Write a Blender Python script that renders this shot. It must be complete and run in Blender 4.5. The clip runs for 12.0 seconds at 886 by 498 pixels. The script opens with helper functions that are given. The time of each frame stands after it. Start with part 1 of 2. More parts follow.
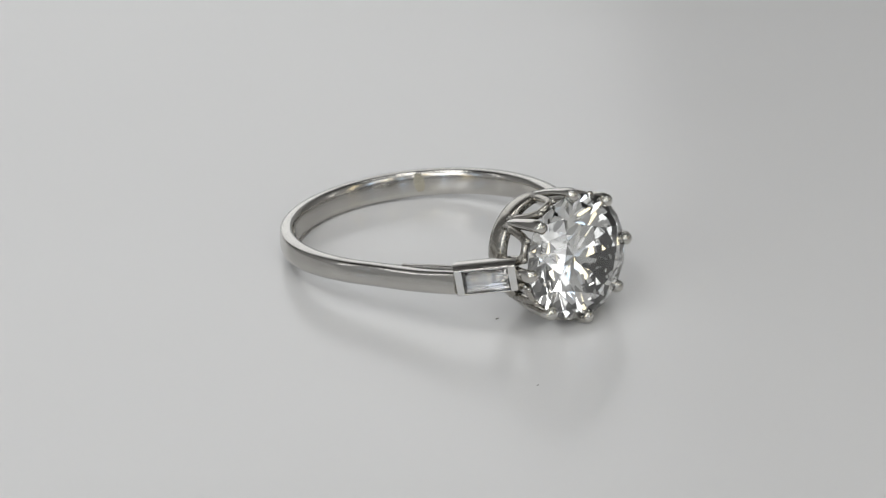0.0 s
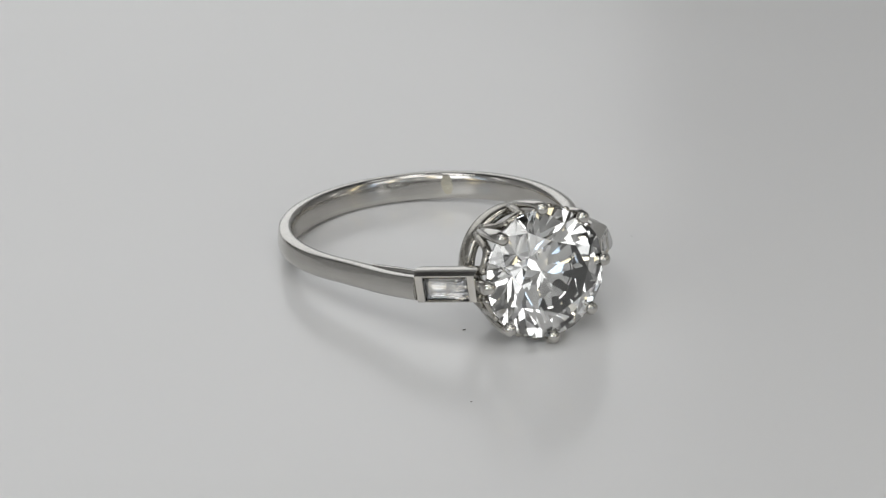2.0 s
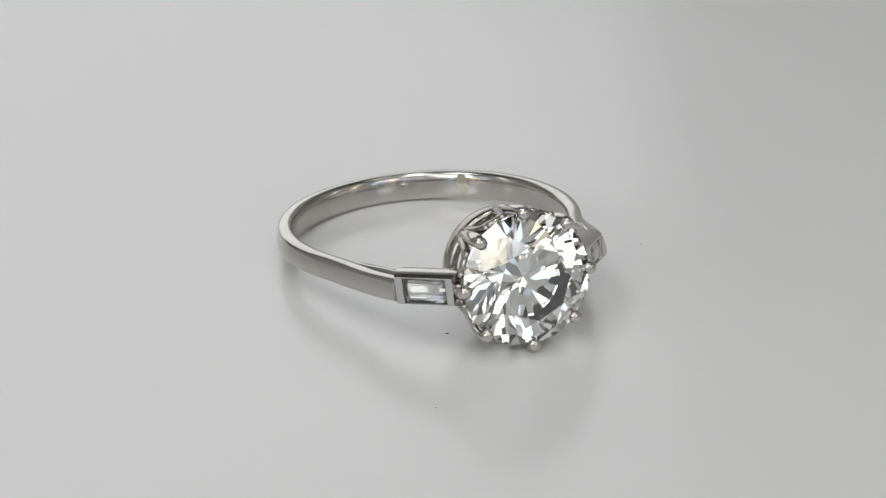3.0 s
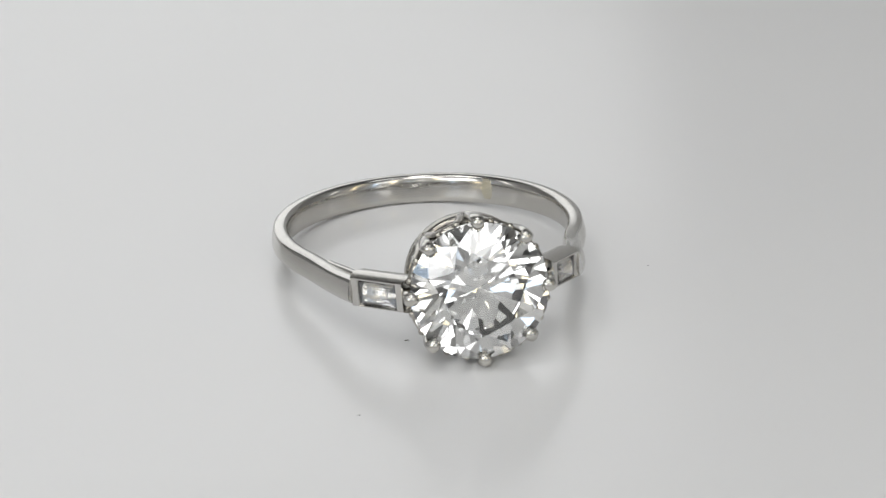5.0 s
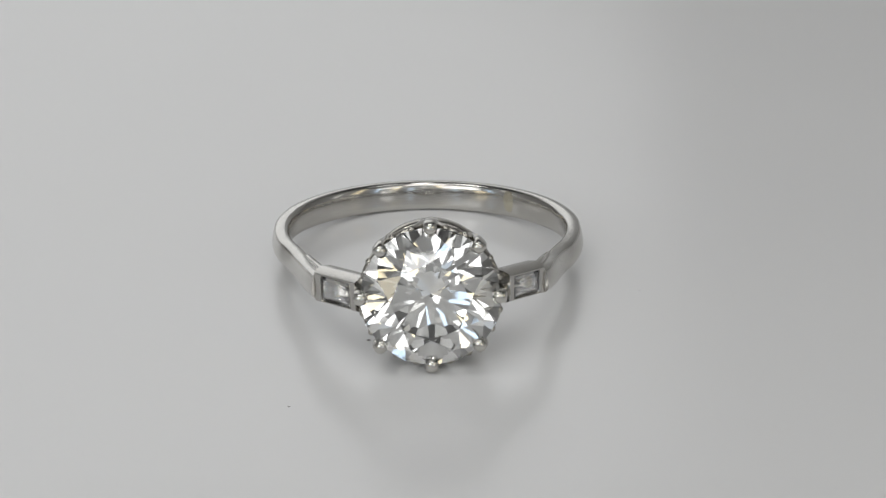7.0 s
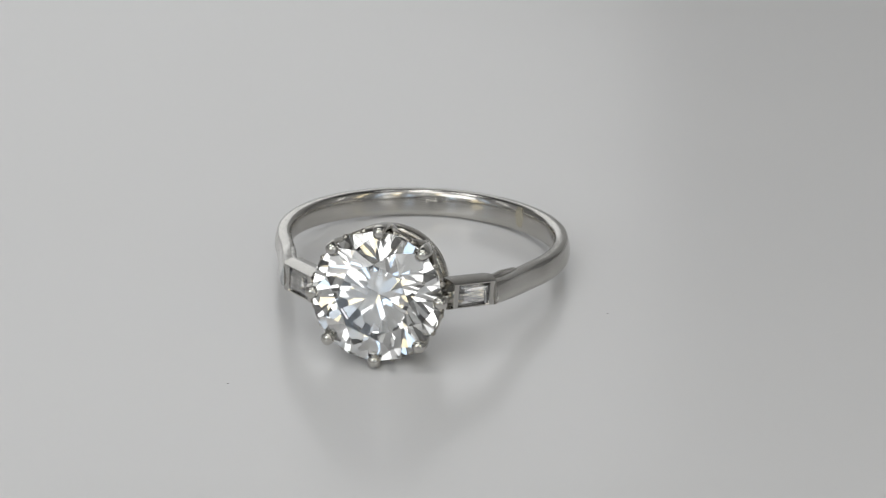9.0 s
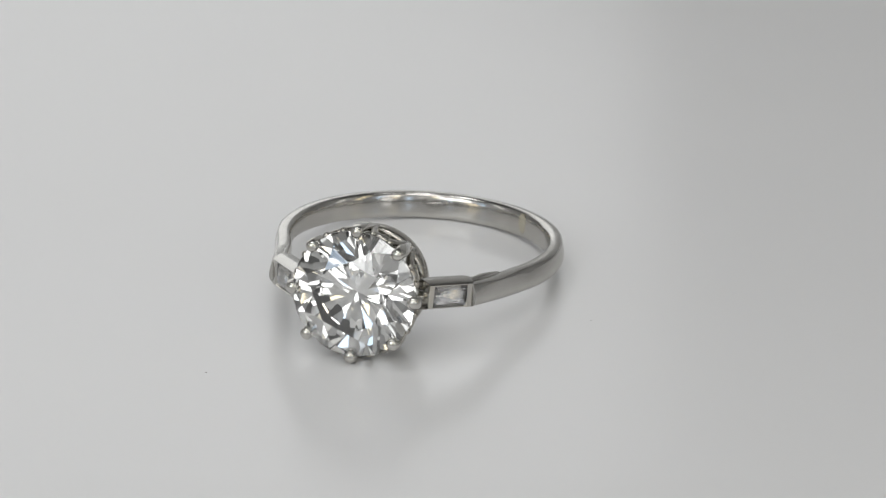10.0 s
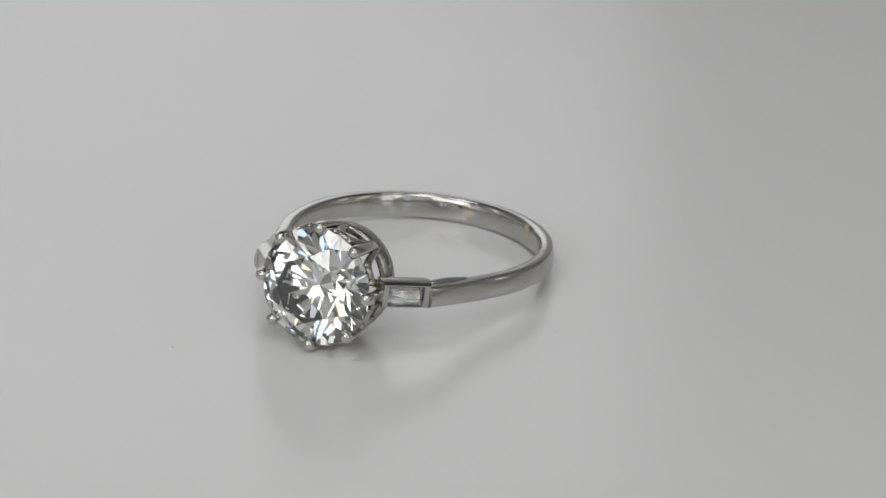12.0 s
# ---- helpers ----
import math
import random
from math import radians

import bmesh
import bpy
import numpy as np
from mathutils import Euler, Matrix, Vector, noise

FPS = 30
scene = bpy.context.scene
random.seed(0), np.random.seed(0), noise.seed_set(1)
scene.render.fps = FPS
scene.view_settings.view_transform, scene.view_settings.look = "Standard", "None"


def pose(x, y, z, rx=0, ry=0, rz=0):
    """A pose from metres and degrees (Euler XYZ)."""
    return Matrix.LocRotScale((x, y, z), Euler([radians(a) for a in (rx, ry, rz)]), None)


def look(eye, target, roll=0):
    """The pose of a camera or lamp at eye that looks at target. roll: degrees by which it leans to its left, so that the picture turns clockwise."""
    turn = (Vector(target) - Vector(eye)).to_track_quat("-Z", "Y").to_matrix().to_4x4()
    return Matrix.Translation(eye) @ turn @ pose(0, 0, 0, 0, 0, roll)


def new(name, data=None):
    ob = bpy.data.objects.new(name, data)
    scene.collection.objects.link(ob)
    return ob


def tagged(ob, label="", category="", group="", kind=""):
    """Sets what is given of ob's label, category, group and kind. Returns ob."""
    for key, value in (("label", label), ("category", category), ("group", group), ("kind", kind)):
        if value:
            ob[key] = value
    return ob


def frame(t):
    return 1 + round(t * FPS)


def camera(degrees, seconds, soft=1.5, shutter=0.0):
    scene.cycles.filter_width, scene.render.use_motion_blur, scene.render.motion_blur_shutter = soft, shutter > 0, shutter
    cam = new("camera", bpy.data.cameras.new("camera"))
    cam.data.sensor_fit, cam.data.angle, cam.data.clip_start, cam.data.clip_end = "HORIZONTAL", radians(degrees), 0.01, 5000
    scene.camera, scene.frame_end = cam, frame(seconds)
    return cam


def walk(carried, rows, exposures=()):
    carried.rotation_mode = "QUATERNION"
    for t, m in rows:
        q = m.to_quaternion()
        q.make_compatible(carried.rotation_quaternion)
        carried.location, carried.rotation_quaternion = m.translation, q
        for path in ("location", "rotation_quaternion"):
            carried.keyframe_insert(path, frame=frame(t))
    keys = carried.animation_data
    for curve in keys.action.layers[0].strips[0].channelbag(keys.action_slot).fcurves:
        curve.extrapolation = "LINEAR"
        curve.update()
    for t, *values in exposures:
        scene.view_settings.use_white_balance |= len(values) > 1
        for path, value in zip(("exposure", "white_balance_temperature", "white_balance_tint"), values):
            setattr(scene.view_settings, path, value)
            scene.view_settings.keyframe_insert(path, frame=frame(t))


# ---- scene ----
# A diamond ring on a slowly turning white platter, with an unseen light tent added round it. Lengths of the ring in
# millimetres, scaled by MM.
MM = 0.001
cam = camera(19.77, 12.0, soft=1.25)
cam.data.dof.use_dof = True
cam.data.dof.focus_distance = 0.158
cam.data.dof.aperture_fstop = 150.0
walk(cam, [
    (0, look((0.00000, -0.16014, 0.07165), (0.00105, 0.00000, -0.00005), -2.015)),
    (0.5, look((0.00000, -0.15916, 0.07021), (0.00102, 0.00000, 0.00008), -1.858)),
    (1, look((0.00000, -0.15805, 0.06929), (0.00096, 0.00000, 0.00015), -1.583)),
    (1.5, look((0.00000, -0.15672, 0.06877), (0.00090, 0.00000, 0.00020), -1.396)),
    (2, look((0.00000, -0.15531, 0.06834), (0.00085, 0.00000, 0.00023), -1.242)),
    (2.5, look((0.00000, -0.15370, 0.06790), (0.00075, 0.00000, 0.00023), -1.245)),
    (3, look((0.00000, -0.15228, 0.06742), (0.00070, 0.00000, 0.00024), -1.260)),
    (5, look((0.00000, -0.14800, 0.06541), (0.00071, 0.00000, 0.00053), -1.152)),
    (5.5, look((0.00000, -0.14759, 0.06457), (0.00068, 0.00000, 0.00065), -0.898)),
    (6, look((0.00000, -0.14779, 0.06367), (0.00075, 0.00000, 0.00082), -0.528)),
    (6.5, look((0.00000, -0.14832, 0.06386), (0.00071, 0.00000, 0.00087), -0.340)),
    (7, look((0.00000, -0.14959, 0.06445), (0.00072, 0.00000, 0.00095), -0.103)),
    (9, look((0.00000, -0.15767, 0.06855), (0.00107, 0.00000, 0.00134), 1.564)),
    (9.5, look((0.00000, -0.15973, 0.06926), (0.00116, 0.00000, 0.00142), 1.652)),
    (10, look((0.00000, -0.16158, 0.07001), (0.00127, 0.00000, 0.00149), 1.741)),
    (10.5, look((0.00000, -0.16332, 0.07092), (0.00130, 0.00000, 0.00152), 1.807)),
    (11, look((0.00000, -0.16502, 0.07216), (0.00140, 0.00000, 0.00153), 1.954)),
    (11.5, look((0.00000, -0.16681, 0.07373), (0.00144, 0.00000, 0.00154), 2.118)),
    (12, look((0.00000, -0.16874, 0.07567), (0.00159, 0.00000, 0.00158), 2.569)),
], exposures=[(0, -0.55), (0.5, -0.59), (1.5, -0.64), (2, -0.62), (2.5, -0.58), (3, -0.52), (5, -0.35), (5.5, -0.47), (6, -0.50), (6.5, -0.66), (7, -0.68), (9, -0.68), (9.5, -0.54), (11.5, -0.54), (12, -0.75)])

# turn of the platter, degrees
TURN = [(0, 38.12), (0.5, 35.34), (1, 32.53), (1.5, 29.73), (2, 26.87), (2.5, 23.98), (3, 21.14), (5, 10.01), (5.5, 7.46), (6, 4.79), (6.5, 2.09), (7, -0.43), (9, -11.49), (9.5, -13.95), (10, -16.66), (10.5, -19.18), (11, -21.94), (11.5, -24.45), (12, -27.06)]

# ---- light ----
world = bpy.data.worlds.new("world")
scene.world = world
world.use_nodes = True
world.node_tree.nodes["Background"].inputs["Color"].default_value = (0.5, 0.52, 0.55, 1)
world.node_tree.nodes["Background"].inputs["Strength"].default_value = 0.3


def softbox(name, eye, target, sx, sy, watts, colour=(1, 1, 1)):
    d = bpy.data.lights.new(name, "AREA")
    d.shape, d.size, d.size_y, d.energy, d.color = "RECTANGLE", sx, sy, watts, colour
    ob = new(name, d)
    ob.matrix_world = look(eye, target)
    return ob


WARM, COOL = (0.99, 0.99, 0.985), (0.975, 0.99, 1)
softbox("led_panel", (-0.17, -0.06, 0.40), (-0.05, 0, 0), 0.10, 0.15, 0.34, WARM)
softbox("led_panel", (0.01, -0.04, 0.44), (0, 0, 0), 0.07, 0.13, 0.22, WARM)
softbox("led_panel", (0.16, -0.05, 0.42), (0.05, 0, 0), 0.10, 0.13, 0.11, COOL)
# unseen fills added on the camera's side, to brighten the diamond's facets
softbox("front_fill", (-0.20, -0.33, 0.20), (0, 0, 0), 0.24, 0.18, 0.44, COOL)
softbox("front_fill", (0.22, -0.31, 0.24), (0, 0, 0), 0.15, 0.15, 0.12, COOL)
softbox("front_fill", (0.0, -0.28, 0.36), (0, 0, 0), 0.22, 0.10, 0.24, WARM)
# narrow strip fills added round the tent's front, tinted to give the diamond its fire: bearing from the front, height,
# width, length
FIRE_HUES = ((1.0, 1.0, 1.0), (0.56, 0.75, 1.0), (1.0, 0.86, 0.56))
for k, (az, height, wide, tall) in enumerate(((-80, 0.16, 0.030, 0.22), (-58, 0.13, 0.026, 0.16), (-48, 0.05, 0.070, 0.05), (-40, 0.21, 0.032, 0.22), (-25, 0.09, 0.022, 0.12), (-12, 0.24, 0.030, 0.20),
                                              (3, 0.17, 0.018, 0.12), (15, 0.10, 0.026, 0.14), (29, 0.20, 0.030, 0.24), (36, 0.05, 0.070, 0.05), (46, 0.15, 0.026, 0.16), (66, 0.18, 0.034, 0.24), (88, 0.13, 0.026, 0.16))):
    softbox("strip_fill", (0.385 * math.sin(radians(az)), -0.40 * math.cos(radians(az)), height), (0, 0, 0.01), wide, tall, wide * tall * 8.5, FIRE_HUES[k % 3])
# unseen lamp added at the back left; its sheen brightens the platter there
softbox("back_fill", (-0.11, 0.35, 0.12), (-0.02, 0.05, 0.0), 0.33, 0.22, 0.27, COOL)
# fill added below the ceiling: lights the unseen south wall that the diamond mirrors
softbox("south_wall_fill", (-0.05, -0.27, 0.46), (-0.03, -0.45, 0.12), 0.50, 0.06, 0.42)


# ---- materials ----
def material(name):
    m = bpy.data.materials.new(name)
    m.use_nodes = True
    nt = m.node_tree
    return m, nt, nt.nodes["Principled BSDF"]


def noise_tex(nt, scale, detail=4.0, rough=0.55, stretch=None):
    co = nt.nodes.new("ShaderNodeTexCoord")
    mp = nt.nodes.new("ShaderNodeMapping")
    if stretch:
        mp.inputs["Scale"].default_value = stretch
    n = nt.nodes.new("ShaderNodeTexNoise")
    n.inputs["Scale"].default_value, n.inputs["Detail"].default_value, n.inputs["Roughness"].default_value = scale, detail, rough
    nt.links.new(co.outputs["Object"], mp.inputs["Vector"])
    nt.links.new(mp.outputs["Vector"], n.inputs["Vector"])
    return n.outputs["Fac"]


def ramp(nt, fac, lo, hi, a=0.35, b=0.65):
    r = nt.nodes.new("ShaderNodeMapRange")
    r.inputs["From Min"].default_value, r.inputs["From Max"].default_value = a, b
    r.inputs["To Min"].default_value, r.inputs["To Max"].default_value = lo, hi
    nt.links.new(fac, r.inputs["Value"])
    return r.outputs["Result"]


def tint(nt, fac, ca, cb):
    m = nt.nodes.new("ShaderNodeMix")
    m.data_type = "RGBA"
    m.inputs[6].default_value, m.inputs[7].default_value = (*ca, 1), (*cb, 1)
    nt.links.new(fac, m.inputs[0])
    return m.outputs[2]


def bump(nt, bs, fac, strength, dist):
    b = nt.nodes.new("ShaderNodeBump")
    b.inputs["Strength"].default_value, b.inputs["Distance"].default_value = strength, dist
    nt.links.new(fac, b.inputs["Height"])
    nt.links.new(b.outputs["Normal"], bs.inputs["Normal"])


def metal(name, ca, cb, r0, r1, worn=0.15):
    m, nt, bs = material(name)
    bs.inputs["Metallic"].default_value = 1.0
    broad = noise_tex(nt, 420, 3)
    fine = noise_tex(nt, 2600, 5, 0.7, (1, 1, 3))
    nt.links.new(tint(nt, broad, ca, cb), bs.inputs["Base Color"])
    nt.links.new(ramp(nt, fine, r0, r1), bs.inputs["Roughness"])
    bump(nt, bs, broad, worn, 0.00006)
    return m


PLATINUM = metal("platinum", (0.61, 0.595, 0.565), (0.53, 0.515, 0.485), 0.08, 0.24, 0.22)
BEAD = metal("polished_claw", (0.64, 0.625, 0.59), (0.56, 0.545, 0.51), 0.04, 0.12, 0.1)
# a darker, rougher tone of the platinum, for the collet and its arches
PLATINUM_DARK = metal("platinum_dark", (0.52, 0.50, 0.455), (0.38, 0.36, 0.325), 0.12, 0.32, 0.3)
SOLDER = metal("solder", (0.62, 0.575, 0.44), (0.60, 0.57, 0.49), 0.14, 0.28)


def gem(name, colour):
    m, nt, bs = material(name)
    nt.nodes.remove(bs)
    g = nt.nodes.new("ShaderNodeBsdfGlass")
    g.inputs["Color"].default_value = (*colour, 1)
    g.inputs["IOR"].default_value = 2.417
    g.inputs["Roughness"].default_value = 0.0
    nt.links.new(g.outputs["BSDF"], nt.nodes["Material Output"].inputs["Surface"])
    return m


DIAMOND = gem("diamond", (0.995, 0.995, 0.99))
BAGUETTE = gem("baguette", (0.985, 0.985, 0.99))


def acrylic():
    m, nt, bs = material("white_acrylic")
    broad = noise_tex(nt, 14, 2)
    nt.links.new(tint(nt, broad, (0.74, 0.74, 0.745), (0.79, 0.79, 0.79)), bs.inputs["Base Color"])
    nt.links.new(ramp(nt, broad, 0.20, 0.24, 0.0, 1.0), bs.inputs["Roughness"])
    bs.inputs["IOR"].default_value = 1.57
    bump(nt, bs, broad, 0.25, 0.002)
    return m


ACRYLIC = acrylic()


def plain(name, ca, cb, scale, r=0.8):
    m, nt, bs = material(name)
    nt.links.new(tint(nt, noise_tex(nt, scale), ca, cb), bs.inputs["Base Color"])
    bs.inputs["Roughness"].default_value = r
    return m


GREY = plain("grey_paint", (0.18, 0.18, 0.18), (0.23, 0.23, 0.23), 30)
BOARD = plain("grey_board", (0.46, 0.46, 0.46), (0.52, 0.52, 0.52), 30)
WHITE = plain("white_board", (0.74, 0.74, 0.74), (0.80, 0.80, 0.80), 30)
SPECK = plain("dust", (0.10, 0.095, 0.09), (0.16, 0.15, 0.14), 9000)


# ---- mesh helpers ----
def mesh_ob(name, bm, mat, scale=1.0, smooth=False):
    bmesh.ops.recalc_face_normals(bm, faces=bm.faces)
    if scale != 1.0:
        bmesh.ops.scale(bm, vec=(scale,) * 3, verts=bm.verts)
    me = bpy.data.meshes.new(name)
    bm.to_mesh(me)
    bm.free()
    me.materials.append(mat)
    if smooth:
        for p in me.polygons:
            p.use_smooth = True
    return new(name, me)


def part(name, bm, mat, parent, label="", smooth=True):
    ob = mesh_ob(name, bm, mat, MM, smooth)
    ob.parent = parent
    return tagged(ob, label)


def sharpen(ob, angle):
    """Edges steeper than angle stay sharp."""
    bm = bmesh.new()
    bm.from_mesh(ob.data)
    for e in bm.edges:
        if len(e.link_faces) == 2 and e.calc_face_angle(0) > radians(angle):
            e.smooth = False
    bm.to_mesh(ob.data)
    bm.free()
    return ob


def sweep(bm, stations, closed=False):
    """A skin through a list of rings of points."""
    rings = [[bm.verts.new(p) for p in ring] for ring in stations]
    n = len(rings[0])
    pairs = list(zip(rings, rings[1:])) + ([(rings[-1], rings[0])] if closed else [])
    for a, b in pairs:
        for i in range(n):
            bm.faces.new((a[i], a[(i + 1) % n], b[(i + 1) % n], b[i]))
    if not closed:
        bm.faces.new(rings[0][::-1])
        bm.faces.new(rings[-1])
    return rings


def box(bm, lo, hi, m=None):
    made = bmesh.ops.create_cube(bm, size=1.0)["verts"]
    for v in made:
        v.co = Vector([a + (c + 0.5) * (b - a) for a, b, c in zip(lo, hi, v.co)])
        if m is not None:
            v.co = m @ v.co
    return made


# ---- the light tent: unseen walls added to close the set, toned for the reflections ----
def slab(name, lo, hi, mat):
    bm = bmesh.new()
    box(bm, lo, hi)
    return tagged(mesh_ob(name, bm, mat), kind="structure")


slab("ground", (-0.40, -0.45, -0.032), (0.40, 0.40, -0.016), BOARD)
slab("wall_north", (-0.40, 0.40, -0.032), (0.40, 0.42, 0.50), WHITE)
slab("wall_west", (-0.42, -0.45, -0.032), (-0.40, 0.42, 0.50), BOARD)
slab("wall_east", (0.40, -0.45, -0.032), (0.42, 0.42, 0.50), BOARD)
slab("wall_south", (-0.42, -0.47, -0.032), (0.42, -0.45, 0.50), WHITE)
slab("ceiling", (-0.42, -0.47, 0.50), (0.42, 0.42, 0.52), GREY)


def platter():
    bm = bmesh.new()
    prof = [(0.0, -0.016), (0.128, -0.016), (0.130, -0.0145), (0.130, -0.0012), (0.1296, -0.0004), (0.1288, 0.0), (0.0, 0.0)]
    n = 96
    rings = []
    for k in range(n):
        a = 2 * math.pi * k / n
        rings.append([(r * math.cos(a), r * math.sin(a), z) for r, z in prof[1:-1]])
    rr = sweep_open(bm, rings)
    bm.faces.new([r[-1] for r in rr])
    bm.faces.new([r[0] for r in rr][::-1])
    ob = mesh_ob("turntable_platter", bm, ACRYLIC)
    return tagged(ob, "glossy white acrylic turntable platter with faint dust", "turntable")


def sweep_open(bm, stations):
    rings = [[bm.verts.new(p) for p in ring] for ring in stations]
    for a, b in zip(rings, rings[1:] + rings[:1]):
        for i in range(len(a) - 1):
            bm.faces.new((a[i], a[i + 1], b[i + 1], b[i]))
    return rings


# ---- the ring: x across, the stone towards -y, z along the finger ----
STONE_R = 4.13          # girdle radius
GIRDLE = 15.50          # the girdle's distance from the finger's centre
RING_X, RING_Y = 9.30, 10.24     # middle line of the shank, half its width and depth
SHOULDER = {1: (6.42, -11.62), -1: (6.55, -11.38)}
EGG = 0.051
CENTRE = (-0.264, -0.691)       # the round's centre against the head's axis


def rim(x, y):
    """Height of the band's upper edge: its plane leans a little against the head."""
    return 0.456 + 0.0629 * (y - CENTRE[1]) - 0.0264 * (x - CENTRE[0])


def band_section(lo, hi, th):
    """D-shaped band, flat inside, rounded outside, softened edges: (outward, along the finger)."""
    a, h, m = th / 2, (hi - lo) / 2, (hi + lo) / 2
    inner = [(-a + 0.01, lo + 0.13), (-a - 0.04, m - 0.55 * h), (-a - 0.06, m), (-a - 0.04, m + 0.55 * h), (-a + 0.03, hi - 0.16), (-a + 0.14, hi - 0.04), (-a + 0.26, hi)]
    outer = [(a - 0.42, 1.0), (a - 0.24, 0.96), (a - 0.12, 0.85), (a - 0.06, 0.62), (a + 0.01, 0.27), (a + 0.06, -0.08),
             (a + 0.07, -0.40), (a + 0.02, -0.68), (a - 0.10, -0.90), (a - 0.32, -1.0)]
    return inner + [(o, m + f * h) for o, f in outer] + [(-a + 0.13, lo)]


def ease(x):
    x = min(1.0, max(0.0, x))
    return x * x * (3 - 2 * x)


def round_point(side, a, off):
    """A point of the round, slightly egg-shaped and wider at the back, moved outward by off; and the way outward there."""
    egg = 1 + EGG * math.sin(a)
    d = Vector((RING_X * (EGG * math.cos(a) ** 2 - math.sin(a) * egg), RING_Y * math.cos(a)))
    n = Vector((d.y, -d.x)).normalized()
    return Vector((side * CENTRE[0] + RING_X * math.cos(a) * egg, CENTRE[1] + RING_Y * math.sin(a))) + n * off, n


def half_line(side):
    """Middle line of one half of the band: from the shoulder in a gentle curve into the round of the finger, to the back.
    Drawn for positive x; side -1 is mirrored afterwards."""
    a0 = radians(-22)
    p0, n0 = round_point(side, a0, 0)
    p3 = Vector(SHOULDER[side])
    p1, p2 = p0 + Vector((n0.y, -n0.x)) * 2.7, p3 + (Vector((0.95, 2.2)) if side > 0 else Vector((0.80, 2.2)))
    half = []
    for k in range(20):
        t = 1 - k / 20
        u = 1 - t
        p = p0 * u ** 3 + p1 * (3 * u * u * t) + p2 * (3 * u * t * t) + p3 * t ** 3
        d = ((p1 - p0) * (u * u) + (p2 - p1) * (2 * u * t) + (p3 - p2) * (t * t)).normalized()
        half.append((p.x, p.y, -d.y, d.x))
    for k in range(71):
        p, n = round_point(side, a0 + (math.pi / 2 - a0) * k / 70, 0)
        half.append((p.x, p.y, n.x, n.y))
    return half


def shank(parent):
    full = [(1, *p) for p in half_line(1)] + [(-1, -x, y, -nx, ny) for x, y, nx, ny in half_line(-1)[-2::-1]]
    rings = []
    for side, x, y, nx, ny in full:
        back = ease((y + 3.0) / 12.0)            # 0 at the flanks, 1 at the back
        near = ease((-y - 4.0) / 7.6)            # 1 at the box setting
        hi = rim(x, y) * (1 - near) + 0.30 * near
        wide = 1.65 if side > 0 else 1.50
        lo = hi - wide - (1.88 - wide) * back + (0.12 if side > 0 else -0.05) * near
        th = 1.0 + 0.10 * near
        rings.append([(x + nx * o, y + ny * o, z) for o, z in band_section(lo, hi, th)])
    bm = bmesh.new()
    sweep(bm, rings)
    return sharpen(part("shank", bm, PLATINUM, parent, "polished platinum band with fine scuffs"), 42)


def gallery_rail(parent, side):
    """The thin inner wire that leaves the band's inner edge and runs behind the box setting to the collet."""
    pts = [(x - nx * 0.36, y - ny * 0.36) for x, y, nx, ny in half_line(side)[:14]][::-1]
    pts += [(5.85, -11.6), (5.2, -12.4), (4.45, -13.0), (3.6, -13.5)]
    rings = []
    for i, (x, y) in enumerate(pts):
        x0, y0 = pts[max(i - 1, 0)]
        x1, y1 = pts[min(i + 1, len(pts) - 1)]
        d = math.hypot(x1 - x0, y1 - y0)
        nx, ny = -(y1 - y0) / d, (x1 - x0) / d
        hi = rim(side * x, y) + (0.45 - rim(side * x, y)) * ease((-y - 5.0) / 5.0)
        sec = [(-0.17, hi - 1.3), (-0.17, hi - 0.08), (-0.09, hi), (0.09, hi), (0.17, hi - 0.08), (0.17, hi - 1.3)]
        rings.append([(side * (x + nx * o), y + ny * o, z) for o, z in sec])
    bm = bmesh.new()
    sweep(bm, rings)
    return sharpen(part("gallery_rail", bm, PLATINUM, parent), 50)


def solder_seam(parent):
    """A thin skin over the band's inner face, where it was once cut and closed."""
    bm = bmesh.new()
    rings = []
    for k in range(13):
        a = radians(51.8 + 0.42 * k)
        w = 0.70 * max(0.05, 1 - ((k - 6) / 6.2) ** 4) + 0.04 * math.sin(k * 2.3)
        ring = []
        for o, z in ((0.05, -w), (-0.055, -w), (-0.075, 0.0), (-0.055, w), (0.05, w)):
            p, n = round_point(1, a, o - 0.5)
            ring.append((p.x, p.y, rim(p.x, p.y) - 0.80 + z))
        rings.append(ring)
    sweep(bm, rings)
    return part("solder_seam", bm, SOLDER, parent, "faint yellow solder seam", smooth=False)


def around(angle, r, v, z=0.0):
    """A point round the stone's axis: angle from the top, radius, distance from the finger's centre."""
    return Vector((r * math.sin(angle), -v, r * math.cos(angle)))


HEAD = Vector((0.03, 0, -0.25))     # the stone's axis against the band's upper edge


def collet(parent):
    bm = bmesh.new()
    prof = [(3.05, 10.95), (3.40, 10.85), (3.62, 11.0), (3.74, 11.4), (3.78, 11.9), (3.76, 12.35), (3.58, 12.5), (3.25, 12.45), (3.05, 12.0)]
    n = 64
    sweep(bm, [[around(2 * math.pi * k / n, r, v) for r, v in prof] for k in range(n)], closed=True)
    head = sharpen(part("collet", bm, PLATINUM_DARK, parent, "round openwork platinum crown collet"), 50)
    head.location = HEAD * MM
    return head


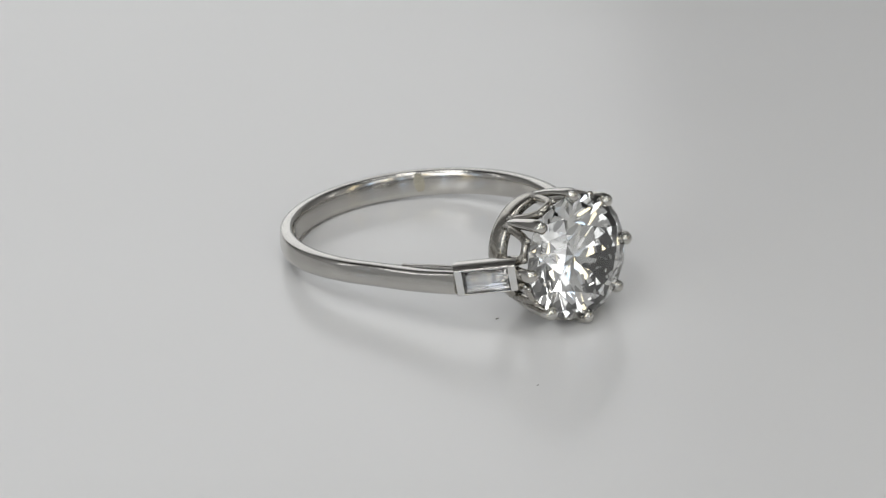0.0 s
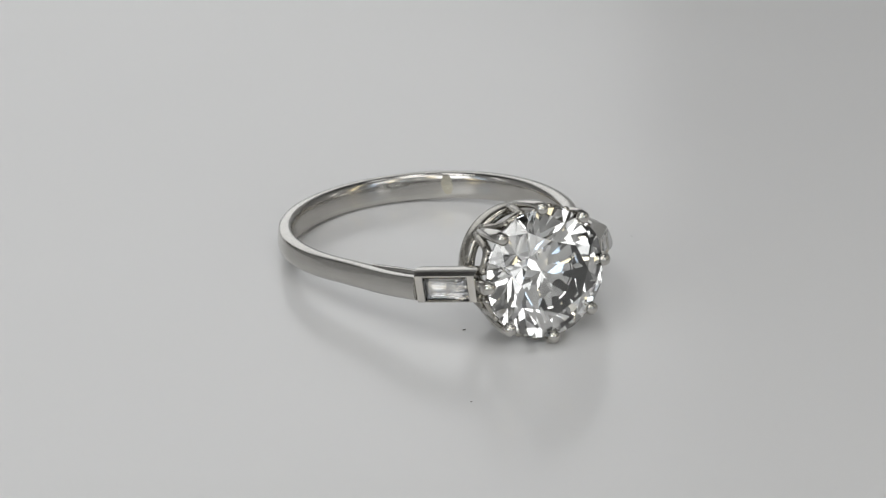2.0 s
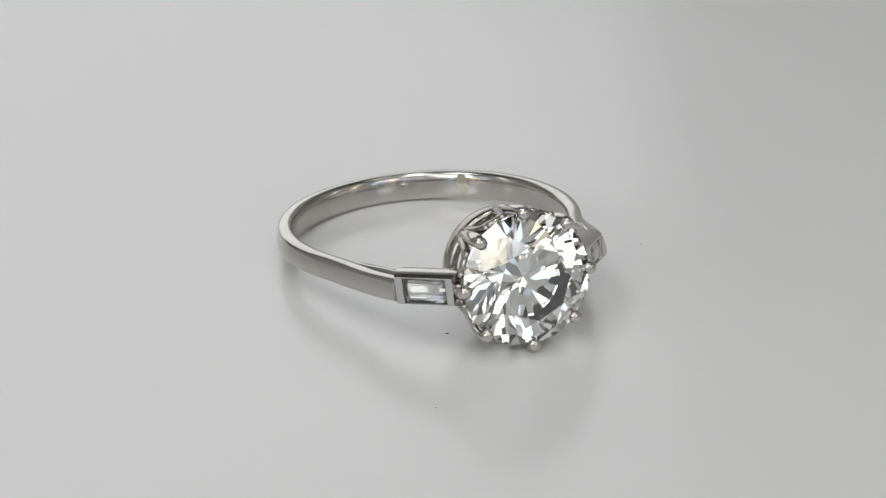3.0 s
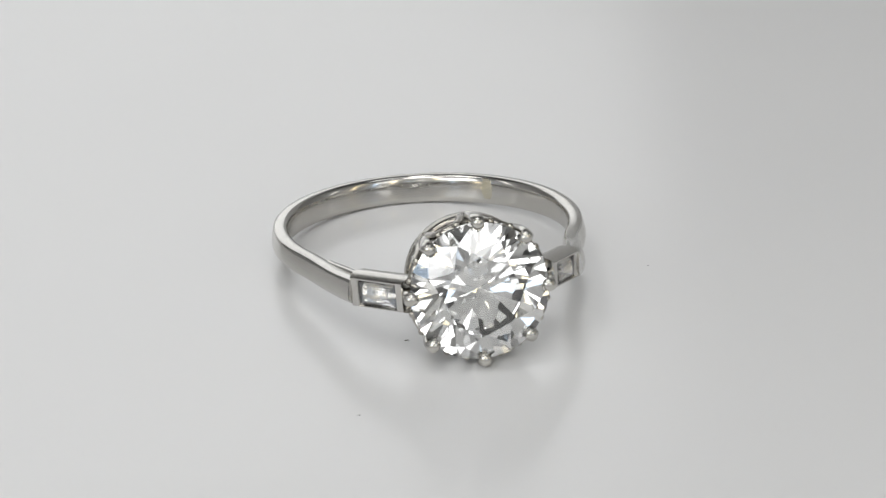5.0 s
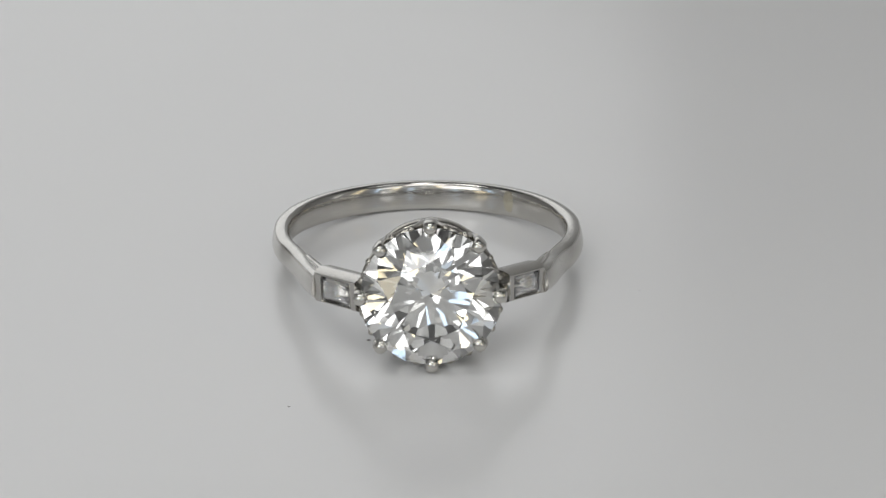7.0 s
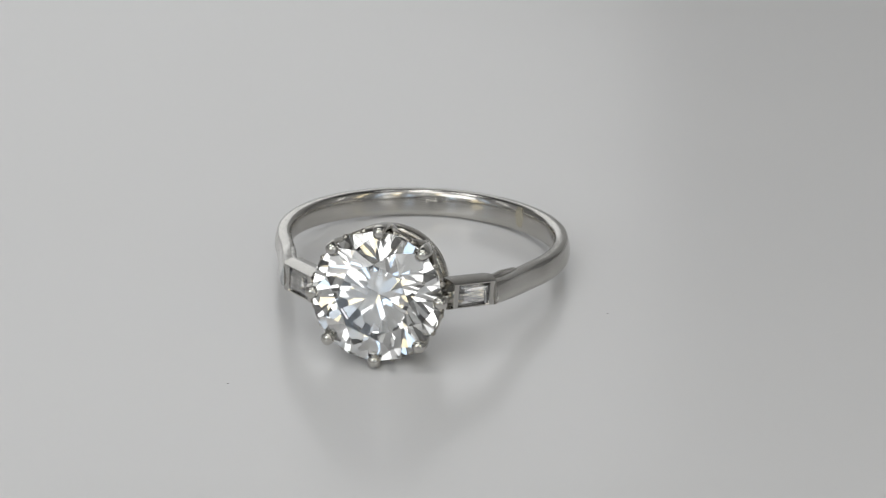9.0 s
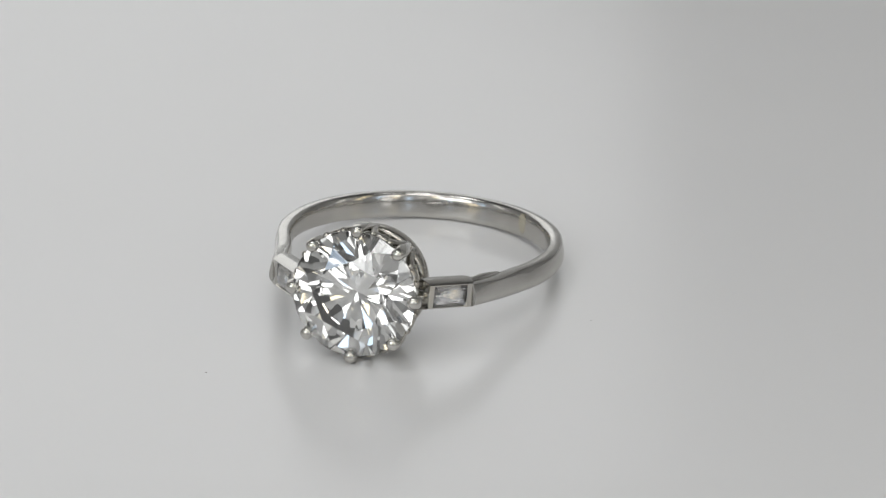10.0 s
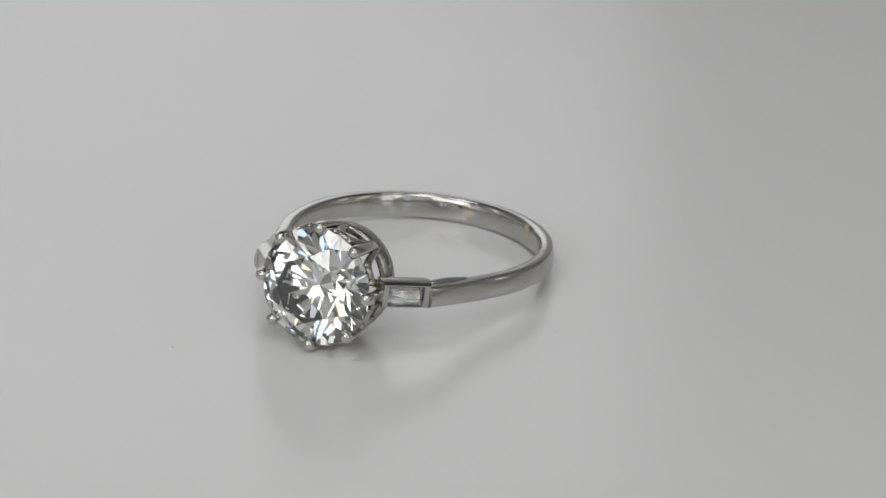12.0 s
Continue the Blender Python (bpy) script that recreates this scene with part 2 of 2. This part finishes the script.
def prong_mesh():
    """A tapered claw that ends in a bead over the girdle. Built at the top of the stone."""
    bm = bmesh.new()
    path = [(3.34, 11.6, 0.26, 0.24), (3.58, 12.4, 0.27, 0.28), (3.80, 13.3, 0.32, 0.30), (4.00, 14.3, 0.38, 0.30), (4.13, 15.2, 0.43, 0.29), (4.14, 15.65, 0.42, 0.29), (4.10, 15.95, 0.34, 0.27), (4.05, 16.12, 0.18, 0.16)]
    rings = []
    for r, v, wx, wr in path:
        ring = []
        for k in range(12):
            a = 2 * math.pi * k / 12
            ring.append((wx * math.copysign(abs(math.cos(a)) ** 0.7, math.cos(a)), -v, r + wr * math.copysign(abs(math.sin(a)) ** 0.7, math.sin(a))))
        rings.append(ring)
    sweep(bm, rings)
    made = bmesh.ops.create_uvsphere(bm, u_segments=16, v_segments=10, radius=0.41)["verts"]
    for v in made:
        v.co = Vector((v.co.x * 0.98, -15.84 + v.co.y * 0.85, 3.98 + v.co.z * 1.05))
    return bm


def tube(bm, pts, r, seg=8):
    rings = []
    for i, p in enumerate(pts):
        t = (pts[min(i + 1, len(pts) - 1)] - pts[max(i - 1, 0)]).normalized()
        a = t.orthogonal().normalized() if i == 0 else (last - t * last.dot(t)).normalized()
        last = a
        b = t.cross(a)
        rings.append([p + (a * math.cos(2 * math.pi * k / seg) + b * math.sin(2 * math.pi * k / seg)) * r for k in range(seg)])
    sweep(bm, rings)


def arch_mesh():
    """One scallop of the crown between two claws, with a small bead on each shoulder."""
    bm = bmesh.new()
    q = math.pi / 8
    pts = []
    for k in range(17):
        s = -1 + 2 * k / 16
        v = 12.2 + 2.75 * (1 - abs(s) ** 3.0)
        r = 3.62 + 0.30 * (v - 12.2) / 2.75
        pts.append(around(q + s * (q - 0.07), r, v))
    tube(bm, pts, 0.29)
    for s in (-0.38, 0.38):
        made = bmesh.ops.create_uvsphere(bm, u_segments=10, v_segments=7, radius=0.24)["verts"]
        c = around(q + s * q, 4.06, 15.15)
        for v in made:
            v.co += c
    return bm


def brilliant(parent):
    """Round brilliant: table, stars, kites, upper girdle; lower girdle, mains, culet."""
    R, rt, rm, rl = STONE_R, 0.56 * STONE_R, 0.79 * STONE_R, 0.20 * STONE_R
    tc, tp = math.tan(radians(34.0)), math.tan(radians(40.8))
    g = 0.06
    c8 = math.cos(math.pi / 8)
    bm = bmesh.new()

    def vert(r, a, h):
        return bm.verts.new((r * math.sin(a), -(GIRDLE + h), r * math.cos(a)))
    st = math.pi / 8
    table = [vert(rt, 2 * st * k, g + (R - rt) * tc) for k in range(8)]
    mid = [vert(rm, 2 * st * k + st, g + (R - rm * c8) * tc) for k in range(8)]
    top = [vert(R, st * k, g) for k in range(16)]
    low = [vert(R, st * k, -g) for k in range(16)]
    pmid = [vert(rl, 2 * st * k + st, -g - (R - rl * c8) * tp) for k in range(8)]
    culet = vert(0, 0, -g - R * tp)
    bm.faces.new(table)
    for k in range(8):
        j = (k + 1) % 8
        bm.faces.new((table[k], table[j], mid[k]))
        bm.faces.new((table[k], mid[k], top[2 * k], mid[k - 1]))
        bm.faces.new((mid[k], top[2 * k], top[2 * k + 1]))
        bm.faces.new((mid[k], top[2 * k + 1], top[(2 * k + 2) % 16]))
        bm.faces.new((pmid[k], low[2 * k], low[2 * k + 1]))
        bm.faces.new((pmid[k], low[2 * k + 1], low[(2 * k + 2) % 16]))
        bm.faces.new((culet, pmid[k], low[2 * k], pmid[k - 1]))
    for k in range(16):
        j = (k + 1) % 16
        bm.faces.new((top[k], top[j], low[j], low[k]))
    stone = part("diamond", bm, DIAMOND, parent, "round brilliant-cut clear diamond", smooth=False)
    stone.location = HEAD * MM
    return stone


BEZEL_ENDS = {1: (Vector((6.78, -11.76, -0.34)), Vector((4.66, -14.56, -0.10))), -1: (Vector((6.92, -11.52, -0.41)), Vector((4.36, -14.66, -0.32)))}


def bezel_frame(side):
    outer, inner = BEZEL_ENDS[side]
    along = (inner - outer).normalized()
    out = along.cross(Vector((0, 0, 1))).normalized()
    if out.x < 0:
        out = -out
    up = Vector((0, 0, 1))
    up = (up - along * up.dot(along)).normalized()
    m = Matrix((along, up, out)).transposed().to_4x4()
    m.translation = (outer + inner) / 2
    return m, (inner - outer).length / 2 + 0.10


def bezel(parent, side):
    """A rectangular box setting with a window for the baguette. side 1 or -1."""
    m, hl = bezel_frame(side)
    flip = Matrix.Diagonal((side, 1, 1, 1))
    hh, depth = (0.97 if side > 0 else 1.06), 1.25
    gl, low, high = hl - (0.56 if side > 0 else 0.66), 0.24 - hh, hh - 0.42
    gh, gc = (high - low) / 2, (high + low) / 2
    bm = bmesh.new()

    def loop(a, lo, hi, z):
        return [bm.verts.new((x, y, z)) for x, y in ((-a, lo), (a, lo), (a, hi), (-a, hi))]
    back = loop(hl - 0.1, 0.10 - hh, hh - 0.04, -depth)
    o1 = loop(hl, -hh, hh, -0.70)
    o2 = loop(hl - 0.01, 0.02 - hh, hh - 0.04, -0.46)
    o3 = loop(hl - 0.06, 0.07 - hh, hh - 0.15, -0.18)
    o4 = loop(hl - 0.14, 0.15 - hh, hh - 0.30, 0.0)
    i1 = loop(gl + 0.05, low - 0.05, high + 0.05, 0.0)
    i2 = loop(gl, low, high, -0.06)
    i3 = loop(gl, low, high, -1.02)
    for a, b in ((back, o1), (o1, o2), (o2, o3), (o3, o4), (o4, i1), (i1, i2), (i2, i3)):
        for k in range(4):
            bm.faces.new((a[k], a[(k + 1) % 4], b[(k + 1) % 4], b[k]))
    bm.faces.new(back)
    bm.faces.new(i3)
    bmesh.ops.transform(bm, matrix=flip @ m, verts=bm.verts)
    bz = sharpen(part("bezel", bm, PLATINUM, parent, "rectangular platinum box bezel"), 48)
    # step-cut stone
    bm = bmesh.new()
    levels = [(0.66, 0.46, 0.02), (0.84, 0.74, -0.04), (0.99, 0.99, -0.16), (0.99, 0.99, -0.20), (0.86, 0.72, -0.48), (0.74, 0.40, -0.72), (0.62, 0.05, -0.92)]
    loops = [loop_at(bm, gl * a, gc, gh * b, z) for a, b, z in levels]
    for a, b in zip(loops, loops[1:]):
        for k in range(4):
            bm.faces.new((a[k], a[(k + 1) % 4], b[(k + 1) % 4], b[k]))
    bm.faces.new(loops[0])
    bm.faces.new(loops[-1])
    bmesh.ops.transform(bm, matrix=flip @ m, verts=bm.verts)
    part("baguette", bm, BAGUETTE, bz, "clear step-cut baguette diamond", smooth=False)
    return bz


def loop_at(bm, a, mid, b, z):
    return [bm.verts.new((x, mid + y, z)) for x, y in ((-a, -b), (a, -b), (a, b), (-a, b))]


# how far each claw is bent off its even place, round from the top: across, up
CLAW_BEND = ((0.12, 0.12), (0.02, 0.12), (0.02, -0.04), (-0.06, -0.07), (-0.04, -0.06), (-0.16, -0.02), (-0.06, 0.06), (0.03, 0.05))


def diamond_ring():
    ring = tagged(new("diamond_ring"), "platinum ring with a round diamond and two baguette shoulders", "ring")
    shank(ring)
    gallery_rail(ring, 1)
    gallery_rail(ring, -1)
    solder_seam(ring)
    head = collet(ring)
    first = None
    for k in range(8):
        turn = Matrix.Rotation(math.pi / 4 * k, 4, "Y")
        if first is None:
            first = part("prong", prong_mesh(), BEAD, head, "rounded platinum claw")
            first.location = (CLAW_BEND[0][0] * MM, 0, CLAW_BEND[0][1] * MM)
            arch = part("arch", arch_mesh(), PLATINUM_DARK, head)
            continue
        for src in (first, arch):
            ob = new(src.name, src.data)
            ob.parent = head
            ob.matrix_basis = turn
            if src is first:
                ob.location = (CLAW_BEND[k][0] * MM, 0, CLAW_BEND[k][1] * MM)
            tagged(ob, src.get("label", ""))
    brilliant(ring)
    bezel(ring, 1)
    bezel(ring, -1)
    return ring


def dust(x, y, size, seed):
    """A tiny dark flake on the platter, built round the platter's axis."""
    rnd = random.Random(seed)
    bm = bmesh.new()
    bmesh.ops.create_icosphere(bm, subdivisions=2, radius=1.0)
    for v in bm.verts:
        k = 1 + 0.3 * (rnd.random() - 0.5)
        v.co = Vector((x + v.co.x * size * k, y + v.co.y * size * 0.55 * k, size * 0.18 + v.co.z * size * 0.18))
    ob = mesh_ob("dust_speck", bm, SPECK, MM)
    return tagged(ob, "tiny dark dust speck on the white platter", "dust", "dust specks on the platter")


PLATTER = platter()
RING = diamond_ring()
SPECKS = [dust(x, y, s, i) for i, (x, y, s) in enumerate(((-3.71, -11.73, 0.13), (-7.97, -20.59, 0.08), (13.0, -4.45, 0.06)))]


def motions():
    rest = Matrix.Translation((0, 0, 2.30 * MM)) @ pose(0, 0, 0, -9.0) @ pose(0, 0, 0, 0, -1.69)
    walk(PLATTER, [(t, pose(0, 0, 0, 0, 0, a)) for t, a in TURN])
    walk(RING, [(t, pose(0, 0, 0, 0, 0, a) @ rest) for t, a in TURN])
    for s in SPECKS:
        walk(s, [(t, pose(0, 0, 0, 0, 0, a)) for t, a in TURN])


motions()
